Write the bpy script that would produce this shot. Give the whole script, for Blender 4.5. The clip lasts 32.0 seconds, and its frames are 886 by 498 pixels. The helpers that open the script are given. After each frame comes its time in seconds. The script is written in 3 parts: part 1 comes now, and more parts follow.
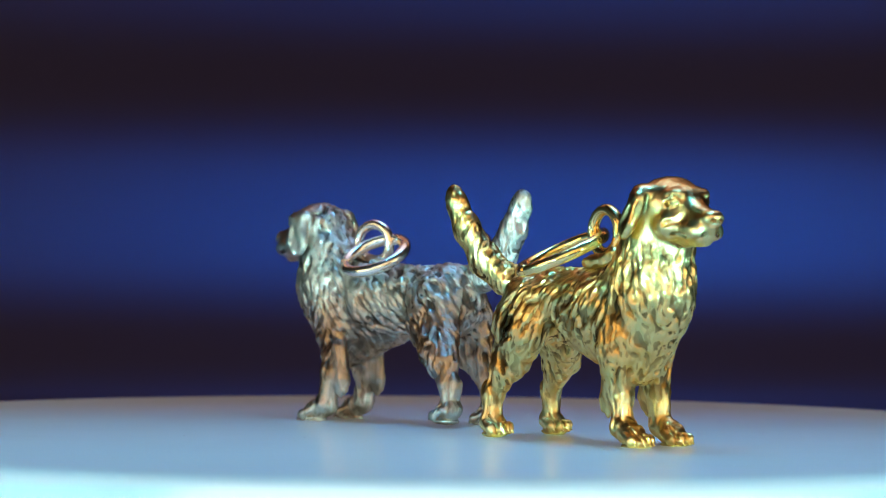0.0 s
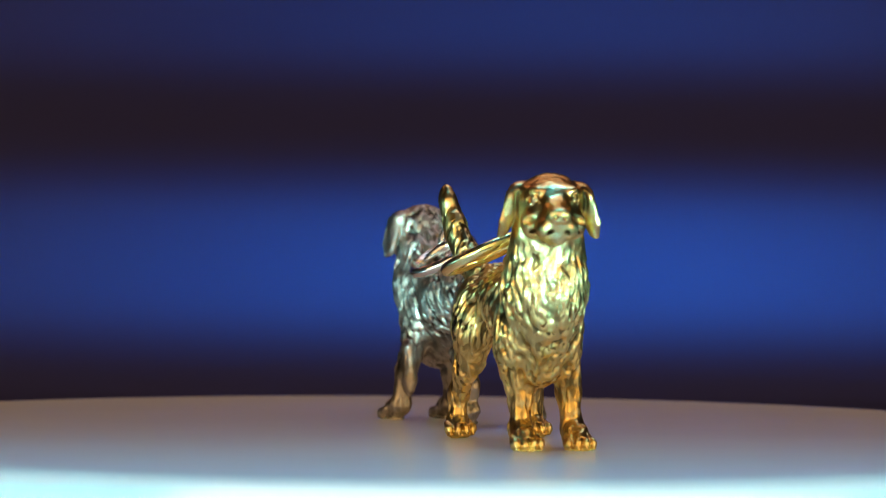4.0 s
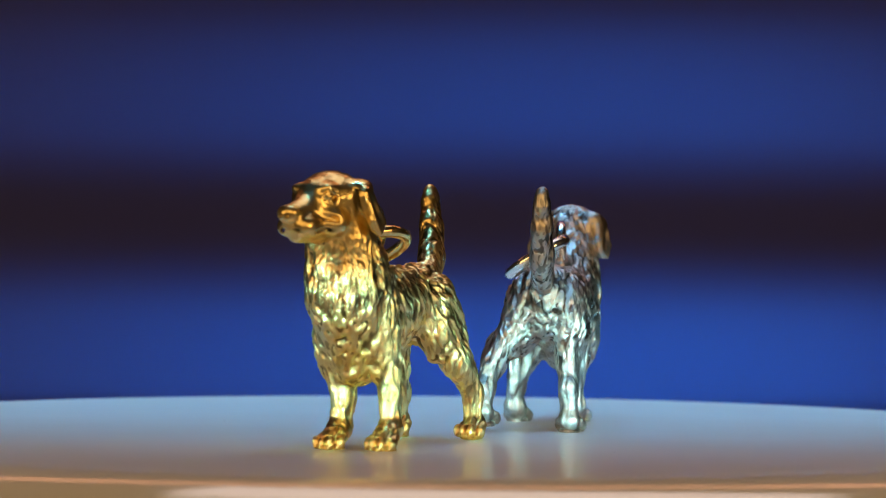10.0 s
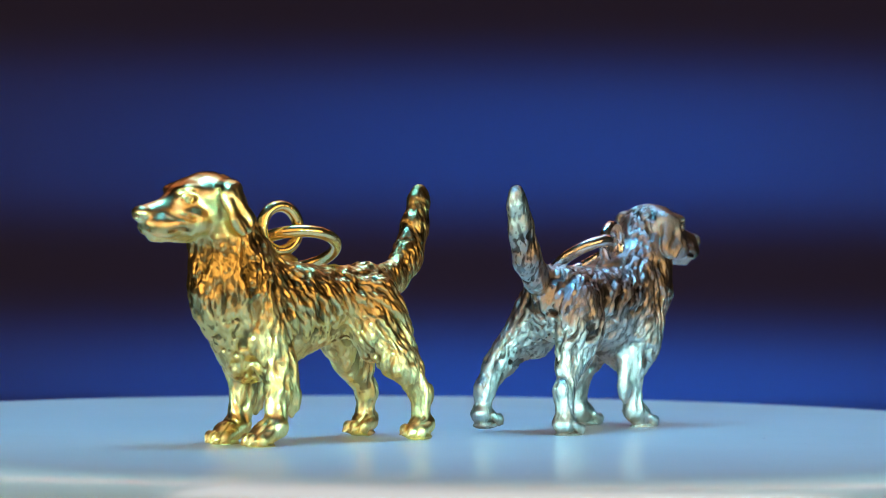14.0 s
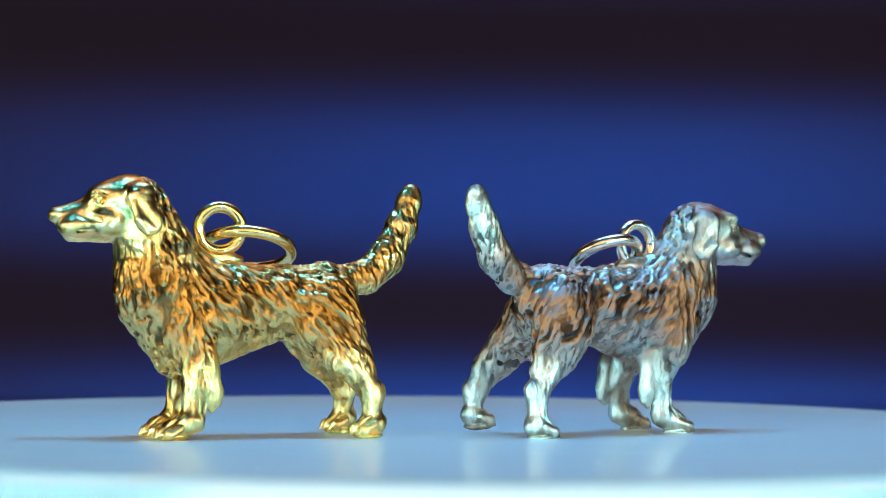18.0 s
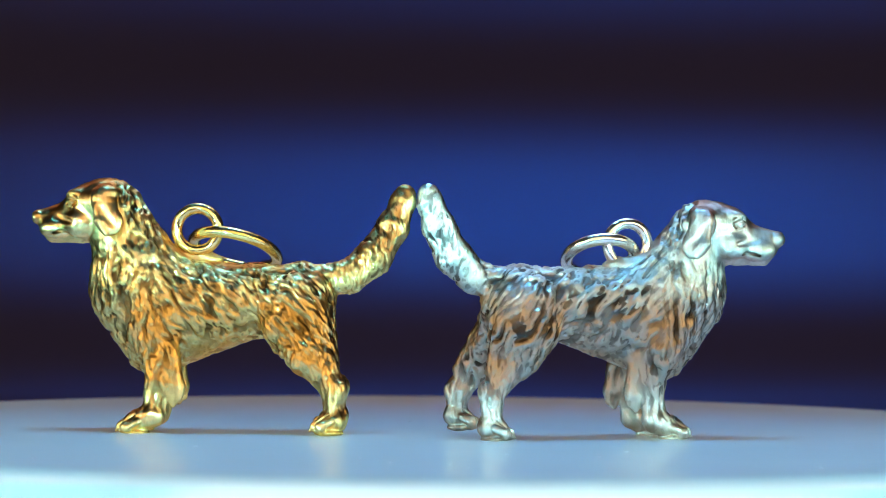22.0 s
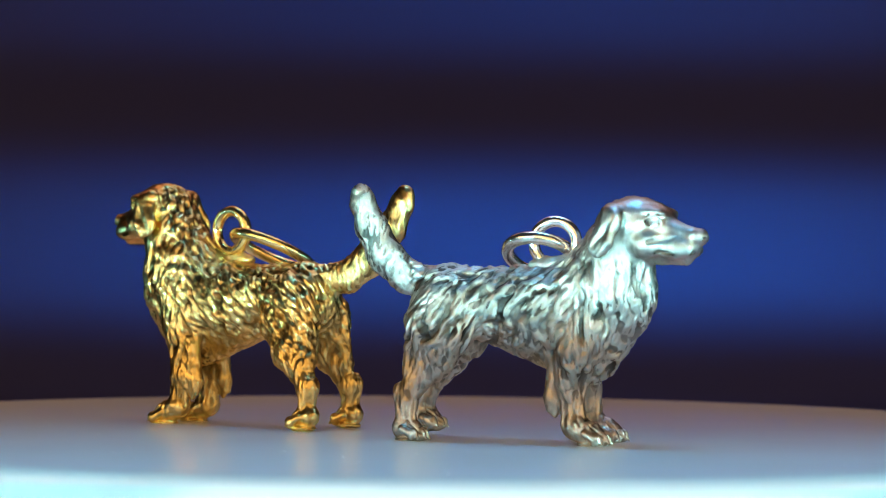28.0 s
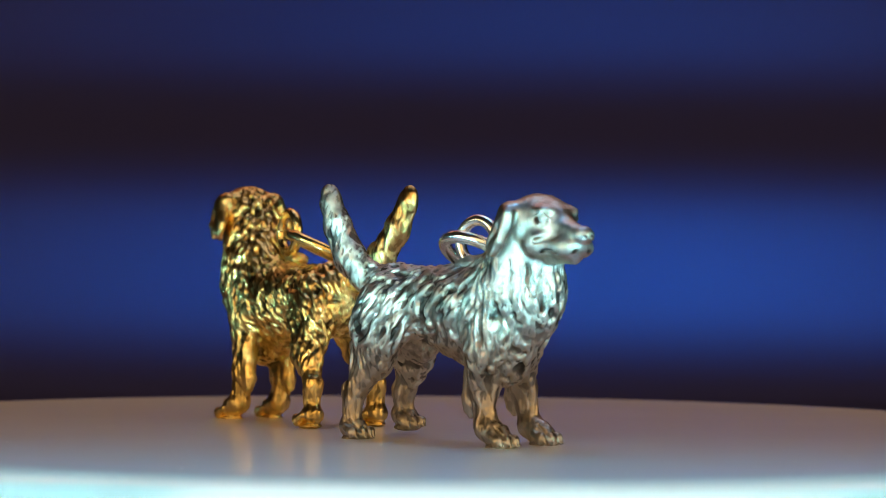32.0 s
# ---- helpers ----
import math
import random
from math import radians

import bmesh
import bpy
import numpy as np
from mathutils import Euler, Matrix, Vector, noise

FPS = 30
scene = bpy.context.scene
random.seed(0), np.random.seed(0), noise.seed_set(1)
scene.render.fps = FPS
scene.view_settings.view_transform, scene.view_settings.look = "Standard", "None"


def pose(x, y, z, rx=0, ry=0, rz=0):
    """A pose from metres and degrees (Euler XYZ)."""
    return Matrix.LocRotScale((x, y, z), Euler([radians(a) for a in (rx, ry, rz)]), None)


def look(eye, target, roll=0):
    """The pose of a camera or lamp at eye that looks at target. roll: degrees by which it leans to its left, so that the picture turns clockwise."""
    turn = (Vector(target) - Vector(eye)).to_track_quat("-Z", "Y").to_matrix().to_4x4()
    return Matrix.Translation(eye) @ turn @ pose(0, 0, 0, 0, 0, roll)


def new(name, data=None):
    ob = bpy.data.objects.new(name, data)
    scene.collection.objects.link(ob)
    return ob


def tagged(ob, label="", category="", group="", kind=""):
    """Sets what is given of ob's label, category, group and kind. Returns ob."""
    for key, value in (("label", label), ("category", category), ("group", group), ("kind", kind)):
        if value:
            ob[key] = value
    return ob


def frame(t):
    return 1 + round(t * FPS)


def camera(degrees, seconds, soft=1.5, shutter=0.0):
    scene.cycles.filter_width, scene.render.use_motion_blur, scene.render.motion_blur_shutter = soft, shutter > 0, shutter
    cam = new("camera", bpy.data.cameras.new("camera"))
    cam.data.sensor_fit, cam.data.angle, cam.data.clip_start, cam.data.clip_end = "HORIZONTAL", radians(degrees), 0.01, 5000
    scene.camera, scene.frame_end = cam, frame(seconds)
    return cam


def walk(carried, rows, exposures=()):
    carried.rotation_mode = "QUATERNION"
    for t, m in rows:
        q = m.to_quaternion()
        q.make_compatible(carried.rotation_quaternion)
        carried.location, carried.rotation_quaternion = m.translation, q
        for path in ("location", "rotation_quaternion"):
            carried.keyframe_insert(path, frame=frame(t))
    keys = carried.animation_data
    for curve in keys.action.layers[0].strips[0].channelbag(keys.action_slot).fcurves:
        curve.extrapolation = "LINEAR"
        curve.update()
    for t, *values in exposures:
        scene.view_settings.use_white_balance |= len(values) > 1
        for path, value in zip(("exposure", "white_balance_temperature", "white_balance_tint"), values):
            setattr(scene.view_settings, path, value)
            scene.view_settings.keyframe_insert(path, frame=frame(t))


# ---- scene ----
# All lengths of the small things are in units of 2 mm (S), fitted to the camera's view.
S = 0.002
TOP = 0.022            # height of the turntable's top over the desk
CAM_H = 6.03 * S       # camera over the turntable's top
CAM_D = 100.0 * S      # camera to the turntable's axis


def turn(t):
    """Angle of the turntable at t seconds, in degrees."""
    return math.degrees(2.195234 - 0.10091848 * t + 0.000109964 * (t - 16.0) ** 2 + 3.35e-7 * (t - 16.0) ** 3)


# ---- camera ----
cam = camera(17.82, 32.0, soft=0.8)
EYE = Vector((0.0, -CAM_D, TOP + CAM_H))
AIM = EYE + Vector((math.sin(0.00429), math.cos(0.00429), math.tan(0.00428)))
cam.data.dof.use_dof = True
cam.data.dof.focus_distance = 0.193
cam.data.dof.aperture_fstop = 80.0
walk(cam, [(0.0, look(EYE, AIM, 0.52)), (32.0, look(EYE, AIM, 0.52))],
     exposures=[(0.0, 0.0), (3.0, 0.06), (6.0, 0.42), (9.0, 0.30), (12.0, 0.06), (16.0, 0.0), (32.0, 0.0)])

# ---- light ----
world = bpy.data.worlds.new("dim_room")
scene.world = world
world.use_nodes = True
world.node_tree.nodes["Background"].inputs["Color"].default_value = (0.55, 0.60, 0.75, 1)
world.node_tree.nodes["Background"].inputs["Strength"].default_value = 0.03


def area_lamp(name, eye, target, sx, sy, watts, colour, spread=180.0):
    data = bpy.data.lights.new(name, "AREA")
    data.shape, data.size, data.size_y = "RECTANGLE", sx, sy
    data.energy, data.color, data.spread = watts, colour, radians(spread)
    ob = new(name, data)
    ob.matrix_world = look(eye, target)
    return ob


# steady warm lamps, unseen and assumed: overhead, behind the camera and on both sides
WARM = (1.0, 0.60, 0.22)
area_lamp("ceiling_lamp_light", (0.02, 0.06, 0.25), (0, 0, TOP), 0.20, 0.14, 0.092, (0.93, 0.74, 0.68))
area_lamp("front_lamp_light", (0.0, -0.46, 0.215), (0, 0, 0.10), 0.56, 0.40, 0.75, WARM)
# side lamps are added fill that warms the dogs, not the platter
for side in (-1, 1):
    area_lamp("side_fill_light", (side * 0.27, -0.16, 0.085), (0, 0, 0.034), 0.34, 0.13, 0.33, WARM)
# orange glints suggest it; stretched wide so one streak runs along the rim
area_lamp("back_lamp_light", (0.0, 0.27, 0.30), (0, 0, 0.03), 0.60, 0.05, 0.13, (1.0, 0.40, 0.20))
# cool lamps, added; banded films imitate their flicker: strips beside the camera, overhead, backdrop
COOL = (0.27, 0.78, 0.86)
# set level with the eye so the bands fit the camera's view
STRIP_Y = -CAM_D
SIDE_X = 0.285                            # added strips along both sides of the tent
for side in (-1, 1):
    for x in (0.085, 0.135, 0.185, 0.235):      # aimed across the turntable, past the backdrop's middle
        area_lamp("strip_fill_light", (side * x, STRIP_Y, EYE.z), (0.0, 0.0, EYE.z), 0.014, 0.0010, 0.0128, COOL, 36.0)
    area_lamp("side_strip_fill_light", (side * SIDE_X, -0.03, EYE.z), (0.0, -0.03, EYE.z), 0.20, 0.0004, 0.013, COOL, 60.0)
OVER_Z = TOP + 0.30
area_lamp("overhead_fill_light", (0.0, 0.0, OVER_Z), (0, 0, TOP), 0.20, 0.004, 0.128, (0.07, 0.50, 1.0), 60.0)
BACK_Y = 0.45
WASH = Vector((0.03, -0.10, 0.25))
area_lamp("backdrop_fill_light", WASH, (0.03, BACK_Y, -0.045), 0.16, 0.0006, 0.165, (0.02, 0.48, 0.85), 31.0)

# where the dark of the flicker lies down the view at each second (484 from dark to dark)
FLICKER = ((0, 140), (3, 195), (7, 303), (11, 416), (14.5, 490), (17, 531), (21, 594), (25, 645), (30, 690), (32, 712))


# ---- materials ----
class Mat:
    """A small node material: m.node(type, inputs...) adds nodes and links."""

    def __init__(self, name):
        self.mat = bpy.data.materials.new(name)
        self.mat.use_nodes = True
        self.tree = self.mat.node_tree
        self.tree.nodes.clear()
        self.out = self.tree.nodes.new("ShaderNodeOutputMaterial")

    def node(self, kind, **inputs):
        n = self.tree.nodes.new(kind)
        for key, value in inputs.items():
            socket = n.inputs[key.replace("_", " ")]
            if isinstance(value, bpy.types.NodeSocket):
                self.tree.links.new(value, socket)
            else:
                socket.default_value = value
        return n

    def link(self, a, b):
        self.tree.links.new(a, b)

    def coords(self, scale=(1, 1, 1)):
        tc = self.tree.nodes.new("ShaderNodeTexCoord")
        mp = self.tree.nodes.new("ShaderNodeMapping")
        mp.inputs["Scale"].default_value = scale
        self.link(tc.outputs["Object"], mp.inputs["Vector"])
        return mp.outputs["Vector"]

    def noise(self, vec, scale, detail=4.0, rough=0.55):
        return self.node("ShaderNodeTexNoise", Vector=vec, Scale=scale, Detail=detail, Roughness=rough).outputs["Fac"]

    def ramp(self, fac, *stops):
        r = self.node("ShaderNodeValToRGB", Fac=fac)
        e = r.color_ramp.elements
        while len(e) < len(stops):
            e.new(0.5)
        for el, (pos, col) in zip(e, stops):
            el.position, el.color = pos, (*col, 1)
        return r.outputs["Color"]

    def math(self, op, a, b=0.0, c=0.0):
        n = self.tree.nodes.new("ShaderNodeMath")
        n.operation = op
        for i, v in enumerate((a, b, c)):
            if isinstance(v, bpy.types.NodeSocket):
                self.link(v, n.inputs[i])
            else:
                n.inputs[i].default_value = v
        return n.outputs[0]

    def done(self, shader):
        self.link(shader, self.out.inputs["Surface"])
        return self.mat


def metal(name, light, deep, rough, bump, satin, broad_rough=0.44):
    """Polished metal over a satin cast skin."""
    m = Mat(name)
    vec = m.coords()
    broad = m.noise(vec, 260.0, 3.0)
    fine = m.noise(vec, 2600.0, 4.0)
    col = m.ramp(broad, (0.3, deep), (0.7, light))
    # near-black base colour in the grooves stands in for their shade
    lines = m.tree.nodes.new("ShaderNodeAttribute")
    lines.attribute_name = "groove_shade"
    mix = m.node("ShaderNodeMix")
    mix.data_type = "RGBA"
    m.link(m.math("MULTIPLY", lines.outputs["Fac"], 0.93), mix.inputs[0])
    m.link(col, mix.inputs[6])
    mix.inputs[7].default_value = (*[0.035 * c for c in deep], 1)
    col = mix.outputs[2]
    rgh = m.math("MULTIPLY_ADD", fine, 0.22, rough - 0.11)
    b = m.node("ShaderNodeBump", Strength=bump, Distance=0.00012, Height=m.noise(vec, 1500.0, 5.0, 0.6))
    b = m.node("ShaderNodeBump", Strength=0.35, Distance=0.00005, Height=m.noise(m.coords((1, 1, 0.35)), 5200.0, 2.0), Normal=b.outputs["Normal"])
    p = m.node("ShaderNodeBsdfPrincipled", Base_Color=col, Metallic=1.0, Roughness=rgh, Normal=b.outputs["Normal"])
    q = m.node("ShaderNodeBsdfGlossy", Color=col, Roughness=broad_rough, Normal=b.outputs["Normal"])
    q.distribution = "BECKMANN"
    x = m.node("ShaderNodeMixShader", Fac=satin)
    m.link(p.outputs[0], x.inputs[1])
    m.link(q.outputs[0], x.inputs[2])
    return m.done(x.outputs[0])


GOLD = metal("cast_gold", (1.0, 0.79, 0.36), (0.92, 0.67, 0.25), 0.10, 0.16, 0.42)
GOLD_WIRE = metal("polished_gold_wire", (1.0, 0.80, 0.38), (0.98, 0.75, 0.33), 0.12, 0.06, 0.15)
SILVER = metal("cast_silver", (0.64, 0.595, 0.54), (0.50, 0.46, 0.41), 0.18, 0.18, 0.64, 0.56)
SILVER_WIRE = metal("polished_silver_wire", (0.95, 0.93, 0.90), (0.92, 0.90, 0.87), 0.12, 0.06, 0.15)


def plastic(name, light, dark, gloss, rough):
    """Pale moulded plastic: matt body with a thin even sheen."""
    m = Mat(name)
    vec = m.coords()
    col = m.ramp(m.noise(vec, 45.0, 5.0), (0.3, dark), (0.7, light))
    b = m.node("ShaderNodeBump", Strength=0.05, Distance=0.0001, Height=m.noise(vec, 900.0, 3.0))
    d = m.node("ShaderNodeBsdfDiffuse", Color=col, Normal=b.outputs["Normal"])
    r = m.math("MULTIPLY_ADD", m.noise(vec, 70.0, 4.0), 0.12, rough - 0.06)
    g = m.node("ShaderNodeBsdfGlossy", Color=(1, 1, 1, 1), Roughness=r, Normal=b.outputs["Normal"])
    x = m.node("ShaderNodeMixShader", Fac=gloss)
    m.link(d.outputs[0], x.inputs[1])
    m.link(g.outputs[0], x.inputs[2])
    return m.done(x.outputs[0])


PLATTER = plastic("cream_white_plastic", (0.83, 0.80, 0.77), (0.78, 0.75, 0.72), 0.38, 0.12)
BASE_PLASTIC = plastic("grey_plastic", (0.30, 0.30, 0.31), (0.25, 0.25, 0.26), 0.08, 0.3)


def cloth(name, light, dark, weave):
    m = Mat(name)
    vec = m.coords()
    mix = m.math("ADD", m.math("MULTIPLY", m.noise(vec, 6.0, 4.0), 0.7), m.math("MULTIPLY", m.noise(vec, weave, 3.0), 0.3))
    col = m.ramp(mix, (0.3, dark), (0.7, light))
    b = m.node("ShaderNodeBump", Strength=0.2, Distance=0.0005, Height=m.noise(vec, weave, 3.0))
    p = m.node("ShaderNodeBsdfPrincipled", Base_Color=col, Roughness=0.9, Normal=b.outputs["Normal"])
    p.inputs["Specular IOR Level"].default_value = 0.1
    return m.done(p.outputs["BSDF"])


BLUE_CLOTH = cloth("deep_blue_cloth", (0.105, 0.108, 0.38), (0.090, 0.092, 0.33), 700.0)
TENT = cloth("charcoal_tent_fabric", (0.060, 0.056, 0.055), (0.045, 0.042, 0.042), 400.0)
DARK_METAL = plastic("black_painted_metal", (0.05, 0.05, 0.052), (0.035, 0.035, 0.037), 0.1, 0.35)
DESK_TOP = cloth("charcoal_laminate", (0.075, 0.07, 0.075), (0.05, 0.05, 0.055), 500.0)


def banded_film(name, period, dark, clear):
    """Film whose clear and dark bands follow each other along its own y; dark and clear: where on the wave a band is full."""
    m = Mat(name)
    tc = m.tree.nodes.new("ShaderNodeTexCoord")
    sep = m.node("ShaderNodeSeparateXYZ", Vector=tc.outputs["Object"])
    wave = m.math("COSINE", m.math("MULTIPLY", sep.outputs["Y"], 2 * math.pi / period))
    level = m.tree.nodes.new("ShaderNodeMapRange")
    level.interpolation_type = "SMOOTHSTEP"
    m.link(m.math("MULTIPLY_ADD", wave, -0.5, 0.5), level.inputs["Value"])
    level.inputs["From Min"].default_value, level.inputs["From Max"].default_value = dark, clear
    col = m.node("ShaderNodeCombineColor", Red=level.outputs[0], Green=level.outputs[0], Blue=level.outputs[0])
    t = m.node("ShaderNodeBsdfTransparent", Color=col.outputs["Color"])
    return m.done(t.outputs["BSDF"])


# ---- helpers for meshes ----
def mesh_ob(name, verts, faces, material, parent=None, label="", smooth=True):
    me = bpy.data.meshes.new(name)
    me.from_pydata(verts, [], faces)
    me.materials.append(material)
    if smooth:
        me.polygons.foreach_set("use_smooth", [True] * len(me.polygons))
    me.update()
    ob = new(name, me)
    if parent:
        ob.parent = parent
    return tagged(ob, label)


def lathe(profile, n=128):
    """Verts and faces of a profile (r, z) turned round the z axis; r = 0 closes an end."""
    verts, faces, rings = [], [], []
    for r, z in profile:
        if r == 0:
            rings.append([len(verts)])
            verts.append((0, 0, z))
        else:
            rings.append(list(range(len(verts), len(verts) + n)))
            verts += [(r * math.cos(2 * math.pi * i / n), r * math.sin(2 * math.pi * i / n), z) for i in range(n)]
    for a, b in zip(rings, rings[1:]):
        for i in range(n):
            j = (i + 1) % n
            if len(a) == 1:
                faces.append((a[0], b[j], b[i]))
            elif len(b) == 1:
                faces.append((a[i], a[j], b[0]))
            else:
                faces.append((a[i], a[j], b[j], b[i]))
    return verts, faces


def slab(name, lo, hi, material, bevel=0.002, parent=None, label=""):
    bm = bmesh.new()
    bmesh.ops.create_cube(bm, size=1)
    for v in bm.verts:
        v.co = [lo[i] + (hi[i] - lo[i]) * (v.co[i] + 0.5) for i in range(3)]
    bmesh.ops.bevel(bm, geom=bm.edges[:], offset=bevel, segments=2, affect="EDGES")
    me = bpy.data.meshes.new(name)
    bm.to_mesh(me)
    bm.free()
    me.materials.append(material)
    ob = new(name, me)
    if parent:
        ob.parent = parent
    return tagged(ob, label)


# ---- the setting ----
tagged(slab("desk", (-0.9, -0.9, -0.03), (0.9, 0.62, 0.0), DESK_TOP, 0.004), "charcoal laminate desk top under the turntable", "desk", kind="structure")
tagged(slab("backdrop", (-0.40, BACK_Y, 0.0), (0.40, BACK_Y + 0.012, 0.50), BLUE_CLOTH, 0.002), "plain deep blue cloth backdrop behind the turntable", "backdrop", kind="structure")
# tent added out of view: closes the place and gives the metal dark reflections
tagged(slab("wall_east", (0.31, -0.52, 0.0), (0.316, 0.45, 0.46), TENT, 0.001), "charcoal fabric side of an added, unseen tent", "tent wall", kind="structure")
tagged(slab("wall_west", (-0.316, -0.52, 0.0), (-0.31, 0.45, 0.46), TENT, 0.001), "charcoal fabric side of an added, unseen tent", "tent wall", kind="structure")
tagged(slab("wall_south", (-0.316, -0.526, 0.0), (0.316, -0.52, 0.46), TENT, 0.001), "charcoal fabric front of an added, unseen tent", "tent wall", kind="structure")
tagged(slab("ceiling", (-0.316, -0.526, 0.46), (0.316, 0.45, 0.466), TENT, 0.001), "charcoal fabric roof of an added, unseen tent", "tent roof", kind="structure")

# ---- the turntable ----
turntable = tagged(new("turntable"), "round cream-white plastic display turntable, slowly turning on a desk", "turntable")
turntable.matrix_world = pose(0, 0, TOP)
CREST, CREST_H = 23.47 * S, 0.13 * S                    # the rim is a low raised bead round the flat top
lip = [(0, 0), (0.012, 0), (0.03, 0)]
for k in range(11):
    u = k / 10
    lip.append((20.0 * S + (CREST - 20.0 * S) * u, CREST_H * u * u * (3 - 2 * u)))
for k in range(1, 17):
    a = math.pi / 2 * k / 16
    lip.append((CREST + 2.6 * S * math.sin(a), CREST_H - 2.2 * S * (1 - math.cos(a))))
R_TABLE = lip[-1][0]
v, f = lathe(lip + [(R_TABLE, -0.0085), (R_TABLE - 0.0008, -0.0095), (0, -0.0095)], 192)
mesh_ob("platter", v, [t[::-1] for t in f], PLATTER, turntable, "glossy cream-white disc with a rounded rim")
v, f = lathe([(0, -0.0100), (0.0430, -0.0100), (0.0440, -0.0110), (0.0455, -0.0205), (0.0450, -0.0220), (0, -0.0220)], 96)
mesh_ob("base", v, [t[::-1] for t in f], BASE_PLASTIC, turntable, "grey plastic base")
rng = random.Random(5)
dv, df = [], []
for i in range(45):
    r, a, s = 20.0 * S * math.sqrt(rng.random()), rng.uniform(0, 6.283), rng.uniform(0.00004, 0.00013)
    x, y, k, ln = r * math.cos(a), r * math.sin(a), len(dv), rng.uniform(1, 2.6)
    for j in range(5):
        b = j * 1.2566 + a
        dv.append((x + ln * s * math.cos(b), y + s * math.sin(b), 0.00001))
    dv.append((x, y, s * 0.8))
    df += [(k + j, k + (j + 1) % 5, k + 5) for j in range(5)]
tagged(mesh_ob("dust", dv, df, PLATTER, turntable, "pale specks of dust"), kind="stuff")


# ---- the cast dogs ----
def perlin(p, seed=0):
    """Gradient noise at the points p (n, 3), about -0.8 to 0.8."""
    g = np.random.RandomState(seed)
    perm = g.permutation(256)
    perm = np.concatenate([perm, perm, perm])
    grad = g.normal(size=(256, 3))
    grad /= np.linalg.norm(grad, axis=1)[:, None]
    i = np.floor(p).astype(int)
    f = p - i
    u = f * f * f * (f * (f * 6 - 15) + 10)
    i &= 255
    total = np.zeros(len(p))
    for dx in (0, 1):
        for dy in (0, 1):
            for dz in (0, 1):
                h = perm[perm[perm[(i[:, 0] + dx) & 255] + ((i[:, 1] + dy) & 255)] + ((i[:, 2] + dz) & 255)]
                w = (u[:, 0] if dx else 1 - u[:, 0]) * (u[:, 1] if dy else 1 - u[:, 1]) * (u[:, 2] if dz else 1 - u[:, 2])
                total += w * (grad[h] * (f - (dx, dy, dz))).sum(1)
    return total


